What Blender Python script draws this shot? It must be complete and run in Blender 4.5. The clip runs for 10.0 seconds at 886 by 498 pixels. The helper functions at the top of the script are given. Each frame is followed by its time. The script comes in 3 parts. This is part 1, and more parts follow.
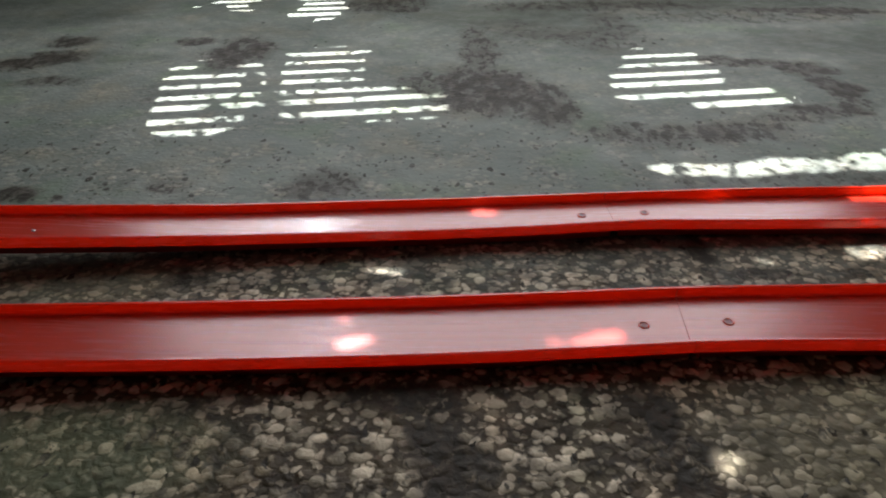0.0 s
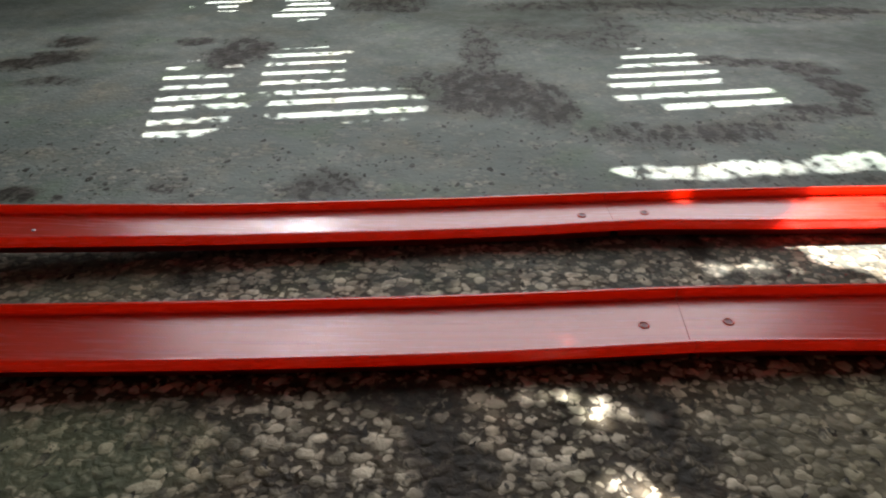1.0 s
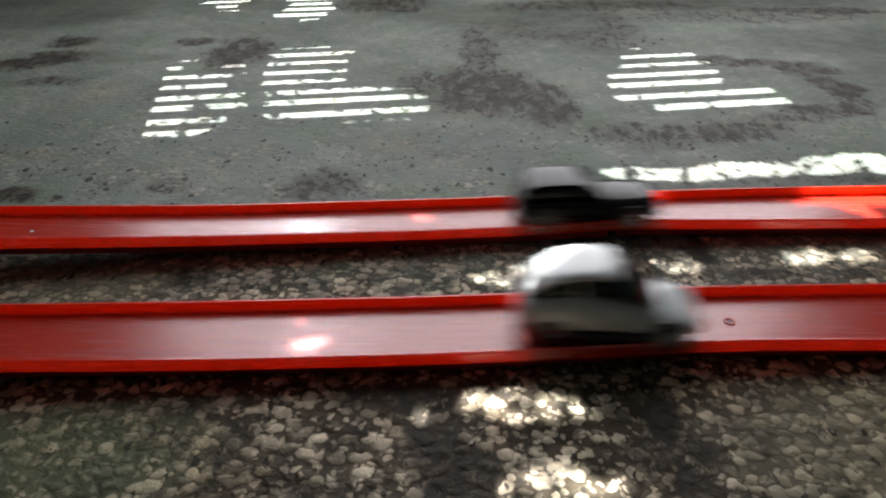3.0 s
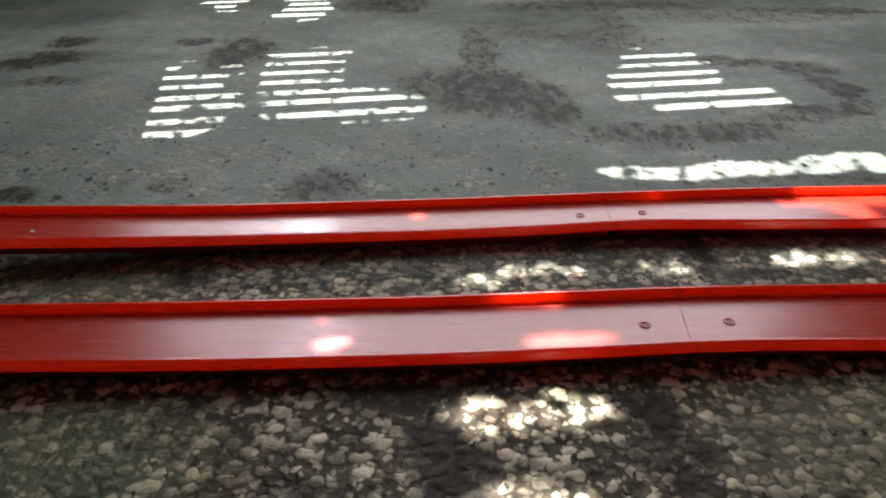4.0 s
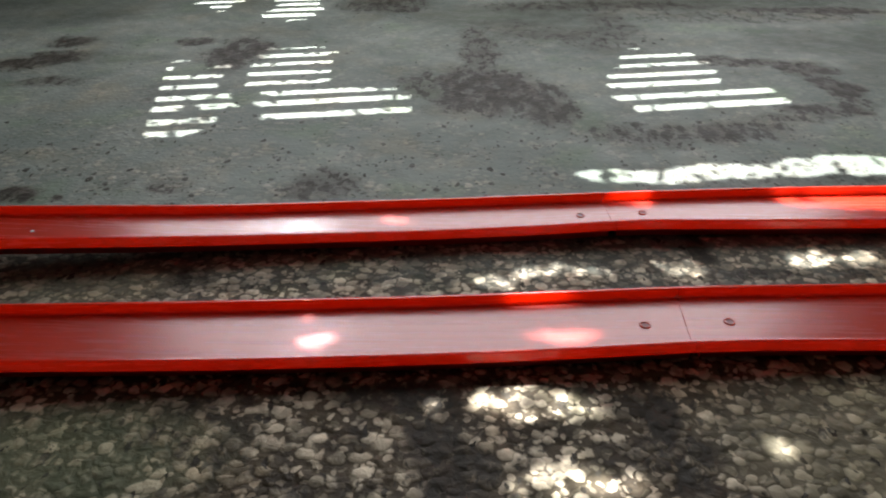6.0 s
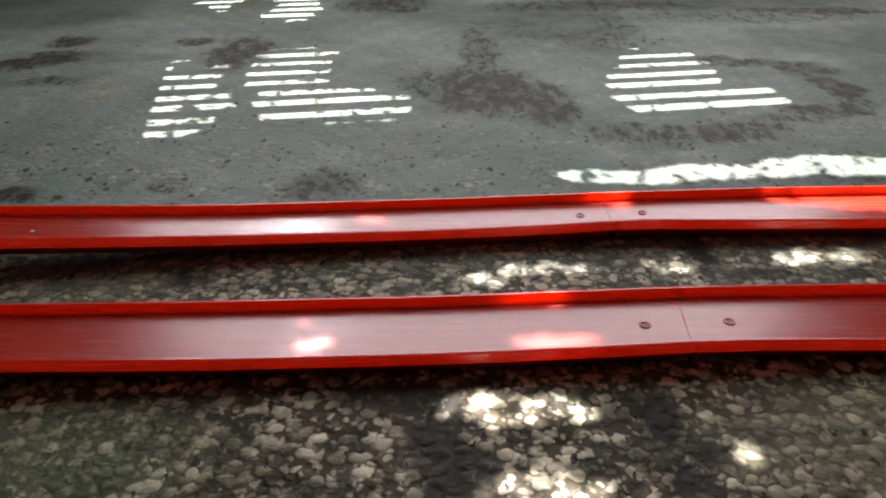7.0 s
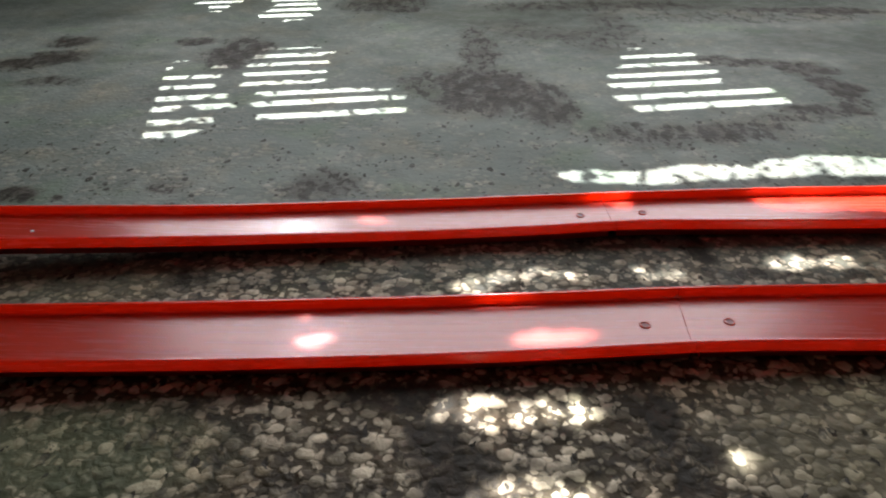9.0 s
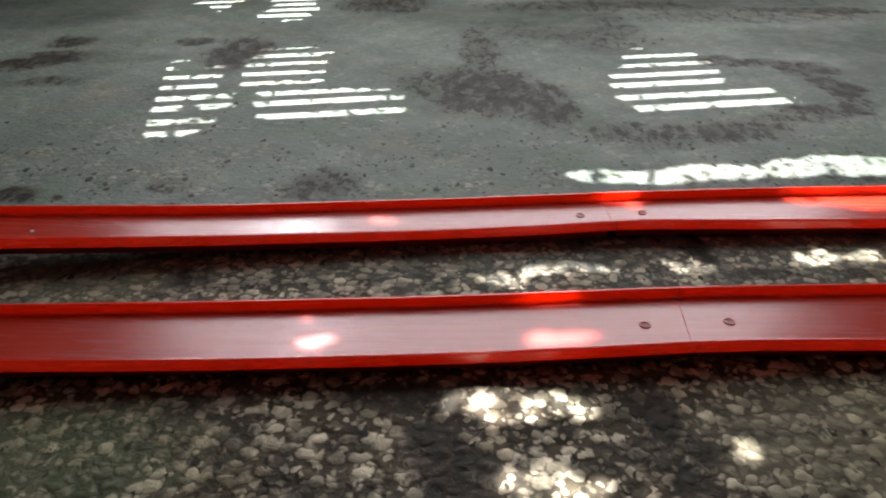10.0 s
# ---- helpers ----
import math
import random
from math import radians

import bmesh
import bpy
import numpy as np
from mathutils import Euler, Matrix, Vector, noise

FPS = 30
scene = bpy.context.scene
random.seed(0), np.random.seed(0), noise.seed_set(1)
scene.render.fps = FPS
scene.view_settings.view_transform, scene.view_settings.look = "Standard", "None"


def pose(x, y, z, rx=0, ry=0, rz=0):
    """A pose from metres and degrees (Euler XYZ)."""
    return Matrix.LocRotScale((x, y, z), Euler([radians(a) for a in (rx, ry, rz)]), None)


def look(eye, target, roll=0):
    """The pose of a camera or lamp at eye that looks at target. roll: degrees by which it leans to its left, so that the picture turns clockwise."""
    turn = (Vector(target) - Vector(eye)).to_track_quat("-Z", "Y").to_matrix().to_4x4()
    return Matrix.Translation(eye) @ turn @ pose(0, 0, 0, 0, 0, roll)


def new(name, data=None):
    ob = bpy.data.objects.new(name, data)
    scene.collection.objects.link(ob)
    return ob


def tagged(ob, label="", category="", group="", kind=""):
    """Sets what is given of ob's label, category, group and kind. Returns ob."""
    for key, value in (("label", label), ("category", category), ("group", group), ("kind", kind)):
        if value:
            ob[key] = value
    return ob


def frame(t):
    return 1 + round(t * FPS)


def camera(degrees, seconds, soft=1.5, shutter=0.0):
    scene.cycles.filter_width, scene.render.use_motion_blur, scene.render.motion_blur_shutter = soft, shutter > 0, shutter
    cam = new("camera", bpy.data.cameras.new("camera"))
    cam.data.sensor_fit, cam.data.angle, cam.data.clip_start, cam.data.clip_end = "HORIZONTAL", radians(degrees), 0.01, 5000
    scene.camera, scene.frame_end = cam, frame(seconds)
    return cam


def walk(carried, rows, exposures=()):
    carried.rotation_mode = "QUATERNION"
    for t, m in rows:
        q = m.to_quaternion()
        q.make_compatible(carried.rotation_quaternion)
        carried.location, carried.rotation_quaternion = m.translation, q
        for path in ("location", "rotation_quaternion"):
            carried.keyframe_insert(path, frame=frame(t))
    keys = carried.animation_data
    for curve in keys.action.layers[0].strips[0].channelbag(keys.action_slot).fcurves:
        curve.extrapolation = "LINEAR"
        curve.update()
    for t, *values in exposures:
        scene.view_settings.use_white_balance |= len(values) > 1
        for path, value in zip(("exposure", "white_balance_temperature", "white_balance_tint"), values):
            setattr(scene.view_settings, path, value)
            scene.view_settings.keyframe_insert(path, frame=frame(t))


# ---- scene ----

# ---------------------------------------------------------------- camera
cam = camera(65, 10.0, soft=2.0, shutter=0.75)
EYE = (0.0, 0.0, 0.1845)
AIM = (0.0, math.cos(radians(32)), 0.1845 - math.sin(radians(32)))
walk(cam, [(0.0, look(EYE, AIM)), (10.0, look(EYE, AIM))],
     [(0.0, 2.59), (2.1, 2.59), (2.5, 2.75), (3.5, 2.66), (7.0, 2.73), (10.0, 2.71)])

# ---------------------------------------------------------------- light
SUN_AZ, SUN_EL = radians(-12.6), radians(60.0)          # azimuth from +y towards +x
SUN = Vector((math.sin(SUN_AZ) * math.cos(SUN_EL), math.cos(SUN_AZ) * math.cos(SUN_EL), math.sin(SUN_EL)))

world = bpy.data.worlds.new("sky")
scene.world = world
world.use_nodes = True
wn = world.node_tree.nodes
sky = wn.new("ShaderNodeTexSky")
sky.sky_type, sky.sun_disc = "NISHITA", False
sky.sun_elevation, sky.sun_rotation = SUN_EL, SUN_AZ
wn["Background"].inputs["Strength"].default_value = 0.057
world.node_tree.links.new(sky.outputs[0], wn["Background"].inputs["Color"])

sun = new("sun", bpy.data.lights.new("sun", "SUN"))
sun.data.energy, sun.data.angle, sun.data.color = 5.0, radians(0.16), (1.0, 0.965, 0.955)
sun.matrix_world = look(SUN * 3, (0, 0, 0))

# room frame: x along the window wall, y outwards through it
ROOM = pose(0, 1.05, 0, 0, 0, 8.5)
WIN_L, WIN_R, WIN_B, WIN_T = -0.47, 0.76, 0.16, 1.92

daylight = new("window_daylight", bpy.data.lights.new("window_daylight", "AREA"))
daylight.data.shape, daylight.data.size, daylight.data.size_y = "RECTANGLE", 1.21, 1.70
daylight.data.energy, daylight.data.color = 3.65, (0.985, 0.965, 1.0)
daylight.matrix_world = ROOM @ look((0.145, 0.004, 1.03), (0.145, -1, 1.03))


# ---------------------------------------------------------------- materials
class Nodes:
    """Short hand for building a node material."""

    def __init__(self, name):
        self.mat = bpy.data.materials.new(name)
        self.mat.use_nodes = True
        self.tree = self.mat.node_tree
        self.bsdf = self.tree.nodes["Principled BSDF"]
        self.out = self.tree.nodes["Material Output"]

    def node(self, kind, **inputs):
        n = self.tree.nodes.new(kind)
        for key, value in inputs.items():
            self.put(n.inputs[key.replace("_", " ")], value)
        return n

    def put(self, socket, value):
        if isinstance(value, bpy.types.NodeSocket):
            self.tree.links.new(value, socket)
        else:
            socket.default_value = value

    def coords(self):
        return self.node("ShaderNodeTexCoord").outputs["Object"]

    def noise(self, vector, scale, detail=4.0, rough=0.55, colour=False):
        n = self.node("ShaderNodeTexNoise", Vector=vector, Scale=scale, Detail=detail, Roughness=rough)
        return n.outputs["Color" if colour else "Fac"]

    def cells(self, vector, scale, feature="F1", jitter=1.0):
        n = self.node("ShaderNodeTexVoronoi", Vector=vector, Scale=scale, Randomness=jitter)
        n.feature = feature
        return n

    def math(self, op, a, b=0.0, clamp=False):
        n = self.node("ShaderNodeMath")
        n.operation, n.use_clamp = op, clamp
        self.put(n.inputs[0], a)
        self.put(n.inputs[1], b)
        return n.outputs[0]

    def vmath(self, op, a, b):
        n = self.node("ShaderNodeVectorMath")
        n.operation = op
        self.put(n.inputs[0], a)
        self.put(n.inputs[1], b)
        return n

    def ramp(self, fac, lo, hi, a=0.0, b=1.0):
        n = self.node("ShaderNodeMapRange", Value=fac)
        n.interpolation_type = "SMOOTHSTEP"
        for i, v in zip((1, 2, 3, 4), (lo, hi, a, b)):
            n.inputs[i].default_value = v
        return n.outputs[0]

    def mix(self, fac, a, b, blend="MIX"):
        n = self.node("ShaderNodeMix")
        n.data_type, n.blend_type = "RGBA", blend
        self.put(n.inputs[0], fac)
        self.put(n.inputs[6], a if isinstance(a, bpy.types.NodeSocket) else (*a, 1))
        self.put(n.inputs[7], b if isinstance(b, bpy.types.NodeSocket) else (*b, 1))
        return n.outputs[2]

    def bump(self, height, strength, distance):
        n = self.node("ShaderNodeBump", Height=height, Strength=strength, Distance=distance)
        self.put(self.bsdf.inputs["Normal"], n.outputs[0])
        return n

    def set(self, **inputs):
        for key, value in inputs.items():
            if isinstance(value, tuple) and len(value) == 3:
                value = (*value, 1)
            self.put(self.bsdf.inputs[key.replace("_", " ")], value)
        return self.mat


# drifts of dark mineral in the stone: x, y, half length, half width, turn in degrees, strength
DRIFTS = [
    (-0.219, 0.347, 0.0030, 0.0030, 0, 1.0),
    (0.034, 0.640, 0.0164, 0.0856, 0, 0.7), (0.034, 0.532, 0.0468, 0.0558, 0, 1.0), (0.075, 0.500, 0.0267, 0.0442, 0, 0.9),
    (-0.015, 0.545, 0.0239, 0.0363, 0, 0.6), (0.152, 0.441, 0.0603, 0.0226, 0, 0.6), (0.265, 0.602, 0.0415, 0.0137, -4, 0.8),
    (0.312, 0.586, 0.0279, 0.0164, -14, 1.0),
    (0.243, 0.609, 0.0262, 0.0157, 0, 0.8), (0.301, 0.494, 0.0097, 0.0173, 0, 0.9), (0.240, 0.469, 0.0254, 0.0103, 0, 0.7), (0.315, 0.532, 0.0131, 0.0391, 0, 1.0), (0.273, 0.488, 0.0218, 0.0170, 0, 0.8),
    (-0.361, 0.609, 0.0419, 0.0210, 25, 1.0), (-0.352, 0.666, 0.0226, 0.0204, 10, 0.9), (-0.319, 0.551, 0.0289, 0.0133, 0, 0.6),
    (-0.187, 0.631, 0.0297, 0.0520, 0, 1.0), (-0.236, 0.674, 0.0171, 0.0125, 0, 0.9), (-0.247, 0.354, 0.0153, 0.0088, 0, 1.0),
    (-0.071, 0.365, 0.0226, 0.0184, 0, 0.7), (0.178, 0.731, 0.0245, 0.0717, 0, 0.5), (0.171, 0.819, 0.1352, 0.0262, 0, 0.7),
    (-0.067, 0.824, 0.0476, 0.0383, 0, 0.8), (0.416, 0.792, 0.0985, 0.0165, 0, 0.9), (-0.161, 0.368, 0.0140, 0.0109, 0, 0.5),
    (-0.018, 0.191, 0.0200, 0.0090, 0, 1.0), (-0.003, 0.170, 0.0110, 0.0140, 0, 1.0), (0.005, 0.154, 0.0140, 0.0120, 0, 1.0),
    (-0.041, 0.149, 0.0115, 0.0037, 0, 0.5), (0.080, 0.180, 0.0065, 0.0160, 0, 1.0), (0.074, 0.163, 0.0100, 0.0100, 0, 0.8),
    (0.082, 0.150, 0.0075, 0.0110, 0, 0.9), (0.128, 0.291, 0.0065, 0.0219, 0, 0.8), (0.151, 0.272, 0.0174, 0.0050, 0, 0.8),
    (0.080, 0.700, 0.0500, 0.0500, 0, 0.35), (0.150, 0.680, 0.0550, 0.0400, 0, 0.45), (0.330, 0.770, 0.1500, 0.0300, 0, 0.45), (0.190, 0.447, 0.0500, 0.0170, 0, 0.8),
    (0.230, 0.372, 0.1300, 0.0260, 0, 0.34), (0.190, 0.268, 0.0700, 0.0100, 0, 0.35),
    (-0.119, 0.264, 0.0123, 0.0105, 0, 0.6), (-0.011, 0.264, 0.0110, 0.0057, 0, 0.4),
]

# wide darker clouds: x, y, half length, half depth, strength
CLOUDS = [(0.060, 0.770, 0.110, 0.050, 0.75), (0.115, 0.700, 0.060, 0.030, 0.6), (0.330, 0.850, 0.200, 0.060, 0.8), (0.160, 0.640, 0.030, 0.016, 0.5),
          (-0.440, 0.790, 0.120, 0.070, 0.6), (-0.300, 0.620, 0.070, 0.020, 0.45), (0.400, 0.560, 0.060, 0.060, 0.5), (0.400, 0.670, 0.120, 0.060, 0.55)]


def granite():
    m = Nodes("granite")
    p = m.coords()
    wob = m.vmath("SCALE", m.vmath("SUBTRACT", m.noise(p, 22, 4, 0.6, True), (0.5, 0.5, 0.5)).outputs[0], (0, 0, 0))
    wob.inputs["Scale"].default_value = 0.045
    # the near drifts are small and keep their outlines closer
    depth = m.ramp(m.node("ShaderNodeSeparateXYZ", Vector=p).outputs[1], 0.24, 0.48, 0.30, 1.0)
    wob = m.vmath("MULTIPLY", wob.outputs[0], m.node("ShaderNodeCombineXYZ", X=depth, Y=depth, Z=depth).outputs[0])
    q = m.vmath("ADD", p, wob.outputs[0]).outputs[0]
    drift = None
    for x, y, a, b, turn, strength in DRIFTS:
        mp = m.node("ShaderNodeMapping", Vector=q)
        mp.vector_type = "TEXTURE"
        mp.inputs["Location"].default_value = (x, y, 0)
        mp.inputs["Rotation"].default_value = (0, 0, radians(turn))
        mp.inputs["Scale"].default_value = (a, b, 1)
        d = m.vmath("LENGTH", mp.outputs[0], (0, 0, 0)).outputs["Value"]
        f = m.ramp(d, 0.55, 1.45, strength, 0.0)
        drift = f if drift is None else m.math("MAXIMUM", drift, f)
    veins = m.ramp(m.noise(q, 7, 5, 0.6), 0.55, 0.72)
    drift = m.math("MAXIMUM", drift, m.math("MULTIPLY", veins, 0.35))
    # dark threads that join the near drifts
    threads = m.math("MULTIPLY", m.ramp(m.noise(q, 19, 4, 0.6), 0.52, 0.64), m.ramp(m.noise(p, 7, 2, 0.5), 0.40, 0.55))
    drift = m.math("MAXIMUM", drift, m.math("MULTIPLY", threads, m.ramp(m.node("ShaderNodeSeparateXYZ", Vector=p).outputs[1], 0.22, 0.34, 0.75, 0.0)))
    # crystals a few millimetres across: pale quartz, grey-green feldspar, dark mica
    jog = m.vmath("SCALE", m.vmath("SUBTRACT", m.noise(p, 190, 1.5, 0.5, True), (0.5, 0.5, 0.5)).outputs[0], (0, 0, 0))
    jog.inputs["Scale"].default_value = 0.0048
    g = m.vmath("ADD", p, jog.outputs[0]).outputs[0]
    coarse, fine = m.cells(m.vmath("MULTIPLY", g, (0.85, 1.0, 1.0)).outputs[0], 205), m.cells(g, 350)
    ct = m.node("ShaderNodeSeparateColor", Color=coarse.outputs["Color"])
    ft = m.node("ShaderNodeSeparateColor", Color=fine.outputs["Color"])
    fog = m.noise(p, 38, 5, 0.65)
    sep = m.node("ShaderNodeSeparateXYZ", Vector=q)
    front = m.math("ADD", m.ramp(sep.outputs[1], 0.19, 0.37, 1.30, 0.10), m.math("MULTIPLY", m.math("SUBTRACT", fog, 0.5), m.ramp(sep.outputs[1], 0.33, 0.60, 1.3, 0.3)), True)
    # rounded pale grains, in two sizes, lying in dark mica
    grain_a = m.math("MULTIPLY", m.ramp(coarse.outputs["Distance"], 0.42, 0.62, 1.0, 0.0), m.ramp(ct.outputs[0], 0.20, 0.32))
    grain_b = m.math("MULTIPLY", m.ramp(fine.outputs["Distance"], 0.38, 0.60, 1.0, 0.0), m.ramp(ft.outputs[0], 0.36, 0.50))
    tint_a = m.mix(ct.outputs[1], (0.165, 0.150, 0.112), (0.54, 0.495, 0.395))
    tint_b = m.mix(ft.outputs[2], (0.10, 0.092, 0.068), (0.44, 0.395, 0.310))
    pale = m.mix(grain_b, m.mix(fog, (0.020, 0.017, 0.012), (0.095, 0.080, 0.056)), tint_b)
    pale = m.mix(grain_a, pale, tint_a)
    clump = m.ramp(m.noise(p, 62, 4, 0.62), 0.38, 0.60, 0.52, 1.42)
    pale = m.mix(1.0, pale, m.node("ShaderNodeCombineColor", Red=clump, Green=clump, Blue=clump).outputs[0], "MULTIPLY")
    calm = m.mix(m.noise(m.vmath("MULTIPLY", q, (0.55, 1.0, 1.0)).outputs[0], 30, 5, 0.6), (0.130, 0.157, 0.138), (0.208, 0.240, 0.216))
    pale = m.mix(1.0, pale, (1.05, 1.0, 0.95), "MULTIPLY")
    base = m.mix(front, calm, pale)
    cast = m.noise(p, 16, 3, 0.5)
    base = m.mix(m.ramp(cast, 0.5, 0.72, 0, 0.6), base, m.mix(1.0, base, (1.12, 0.97, 0.82), "MULTIPLY"))
    base = m.mix(m.ramp(cast, 0.48, 0.28, 0, 0.7), base, m.mix(1.0, base, (0.88, 1.0, 0.80), "MULTIPLY"))
    # olive feldspar patches at the front corners
    for x, y, a, b, tone in ((0.145, 0.170, 0.055, 0.030, (0.190, 0.172, 0.122)), (-0.130, 0.165, 0.055, 0.025, (0.138, 0.162, 0.100)), (-0.17, 0.268, 0.05, 0.02, (0.150, 0.158, 0.116))):
        mp = m.node("ShaderNodeMapping", Vector=q)
        mp.vector_type = "TEXTURE"
        mp.inputs["Location"].default_value, mp.inputs["Scale"].default_value = (x, y, 0), (a, b, 1)
        olive = m.ramp(m.vmath("LENGTH", mp.outputs[0], (0, 0, 0)).outputs["Value"], 0.5, 1.4, 0.75, 0.0)
        base = m.mix(olive, base, m.mix(0.74, m.mix(1.0, base, (0.95, 0.90, 0.70), "MULTIPLY"), tone))
    # wide green-grey clouds that darken the base colour towards the wall
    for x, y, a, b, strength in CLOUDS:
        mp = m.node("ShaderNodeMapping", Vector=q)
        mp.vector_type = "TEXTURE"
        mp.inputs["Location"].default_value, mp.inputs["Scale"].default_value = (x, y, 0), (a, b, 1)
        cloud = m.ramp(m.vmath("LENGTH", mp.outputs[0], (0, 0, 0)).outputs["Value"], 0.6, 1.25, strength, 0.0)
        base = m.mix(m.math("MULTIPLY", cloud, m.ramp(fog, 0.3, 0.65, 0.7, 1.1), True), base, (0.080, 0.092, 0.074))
    # broad cloudy tone
    base = m.mix(1.0, base, m.mix(m.ramp(m.noise(p, 10, 3, 0.55), 0.3, 0.7), (0.78, 0.80, 0.80), (1.14, 1.12, 1.12)), "MULTIPLY")
    # brown smears with ragged, cloudy density fill the drifts
    smear = m.noise(m.vmath("MULTIPLY", g, (1.0, 0.5, 1.0)).outputs[0], 62, 6, 0.70)
    far = m.ramp(sep.outputs[1], 0.24, 0.34)
    base = m.mix(m.math("MULTIPLY", drift, m.ramp(smear, 0.32, 0.58, 0.45, 1.0)), base, m.mix(far, (0.040, 0.032, 0.024), (0.066, 0.060, 0.049)))
    # dark flecks of mica in mixed sizes: scattered in clusters near the tracks, crowded inside the drifts
    flecks = m.cells(m.vmath("MULTIPLY", g, (1.0, 0.62, 1.0)).outputs[0], 250)
    fk = m.node("ShaderNodeSeparateColor", Color=flecks.outputs["Color"])
    cluster = m.ramp(m.noise(p, 34, 4, 0.65), 0.38, 0.66, 0.35, 1.6)
    strip = m.math("MULTIPLY", m.ramp(sep.outputs[1], 0.36, 0.52, 0.34, 0.03), cluster)
    limit = m.math("ADD", m.math("MULTIPLY", m.math("MULTIPLY", drift, smear), 0.95), m.math("ADD", m.math("MULTIPLY", front, 0.03), strip))
    size = m.math("ADD", m.math("ADD", 0.06, m.math("MULTIPLY", m.math("POWER", fk.outputs[1], 2.0), 0.40)), m.math("MULTIPLY", m.math("SUBTRACT", m.noise(g, 380, 2, 0.6), 0.5), 0.7))
    dot = m.math("MULTIPLY", m.math("LESS_THAN", fk.outputs[0], limit), m.ramp(m.math("SUBTRACT", flecks.outputs["Distance"], size), -0.06, 0.10, 1.0, 0.0))
    pin = m.math("MULTIPLY", m.math("LESS_THAN", ft.outputs[1], m.math("MULTIPLY", limit, 0.30)), m.math("MULTIPLY", m.ramp(fine.outputs["Distance"], 0.25, 0.45, 0.85, 0.0), far))
    # blots of dark mineral, several millimetres across, thick in the drifts
    blot = m.math("SUBTRACT", m.noise(m.vmath("MULTIPLY", g, (1.0, 0.5, 1.0)).outputs[0], 120, 4, 0.62), m.math("MULTIPLY", drift, 0.165))
    blot = m.math("MULTIPLY", m.ramp(blot, 0.32, 0.41, 1.0, 0.0), m.ramp(drift, 0.05, 0.5, 0.06, 0.95))
    there = m.math("MAXIMUM", m.math("MAXIMUM", dot, pin), blot)
    base = m.mix(m.math("MULTIPLY", there, m.ramp(fk.outputs[2], 0.0, 1.0, 0.70, 0.95)), base, (0.028, 0.026, 0.021))
    edge = m.ramp(coarse.outputs["Distance"], 0.1, 0.75, 1.0, 0.0)
    m.bump(m.math("ADD", m.math("MULTIPLY", edge, m.math("ADD", m.math("MULTIPLY", front, 0.8), 0.2)), m.math("MULTIPLY", m.noise(g, 420, 2, 0.5), 0.6)), 0.5, 0.0016)
    return m.set(Base_Color=base, Roughness=m.ramp(m.noise(p, 60, 3), 0.3, 0.7, 0.42, 0.6), Specular_IOR_Level=0.06)


def track_plastic(name, colour, through_colour):
    """Glossy plastic that lets light through where it is thin."""
    m = Nodes(name)
    p = m.coords()
    n = m.noise(p, 35, 4)
    scuff = m.noise(m.vmath("MULTIPLY", p, (18, 420, 420)).outputs[0], 1.0, 4, 0.65)
    col = m.mix(n, tuple(c * 0.82 for c in colour), colour)
    relief = m.bump(scuff, 0.03, 0.0004)
    m.set(Base_Color=(0, 0, 0), Roughness=m.ramp(scuff, 0.35, 0.75, 0.24, 0.31), IOR=1.6, Specular_IOR_Level=0.54,
          Coat_Weight=0.22, Coat_Roughness=0.24, Coat_IOR=1.6)
    body, glow = m.node("ShaderNodeBsdfDiffuse", Color=col), m.node("ShaderNodeBsdfTranslucent", Color=(*through_colour, 1))
    mixer, both = m.node("ShaderNodeMixShader"), m.node("ShaderNodeAddShader")
    mixer.inputs[0].default_value = 0.66
    m.tree.links.new(body.outputs[0], mixer.inputs[1])
    m.tree.links.new(glow.outputs[0], mixer.inputs[2])
    m.tree.links.new(mixer.outputs[0], both.inputs[0])
    m.tree.links.new(m.bsdf.outputs[0], both.inputs[1])
    m.tree.links.new(both.outputs[0], m.out.inputs["Surface"])
    return m.mat


def plain(name, colour, rough=0.5, metal=0.0, grain=60, spread=0.12, bump=0.05, spec=0.5, coat=0.0):
    m = Nodes(name)
    p = m.coords()
    n = m.noise(p, grain, 5)
    big = m.noise(p, grain * 0.12, 3)
    lo, hi = tuple(c * (1 - spread) for c in colour), tuple(min(1, c * (1 + spread)) for c in colour)
    col = m.mix(m.math("MULTIPLY", m.math("ADD", n, big), 0.5), lo, hi)
    m.bump(n, bump, 0.001)
    return m.set(Base_Color=col, Roughness=m.ramp(n, 0.3, 0.7, rough * 0.85, min(1, rough * 1.15)), Metallic=metal,
                 Specular_IOR_Level=spec, Coat_Weight=coat)


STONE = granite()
RED = track_plastic("red_plastic", (0.69, 0.050, 0.017), (0.78, 0.098, 0.014))
PIN = plain("dark_red_plastic", (0.16, 0.012, 0.010), 0.4)
# unseen walls and ceiling, kept dark to weaken the bounced light
PLASTER = plain("painted_plaster", (0.115, 0.11, 0.10), 0.8, grain=40, spread=0.05)
CEIL = plain("ceiling_paint", (0.20, 0.20, 0.19), 0.85, grain=40, spread=0.04)
FLOOR = plain("floor_wood", (0.22, 0.13, 0.07), 0.45, grain=30, spread=0.3)
CABINET = plain("cabinet_paint", (0.30, 0.24, 0.18), 0.5, grain=30, spread=0.15)
WHITE = plain("white_paint", (0.78, 0.78, 0.75), 0.4, grain=80, spread=0.04)
SLAT = plain("blind_slat_paint", (0.70, 0.69, 0.64), 0.4, grain=90, spread=0.05)
LEAF = plain("leaf", (0.055, 0.10, 0.03), 0.5, grain=50, spread=0.4)
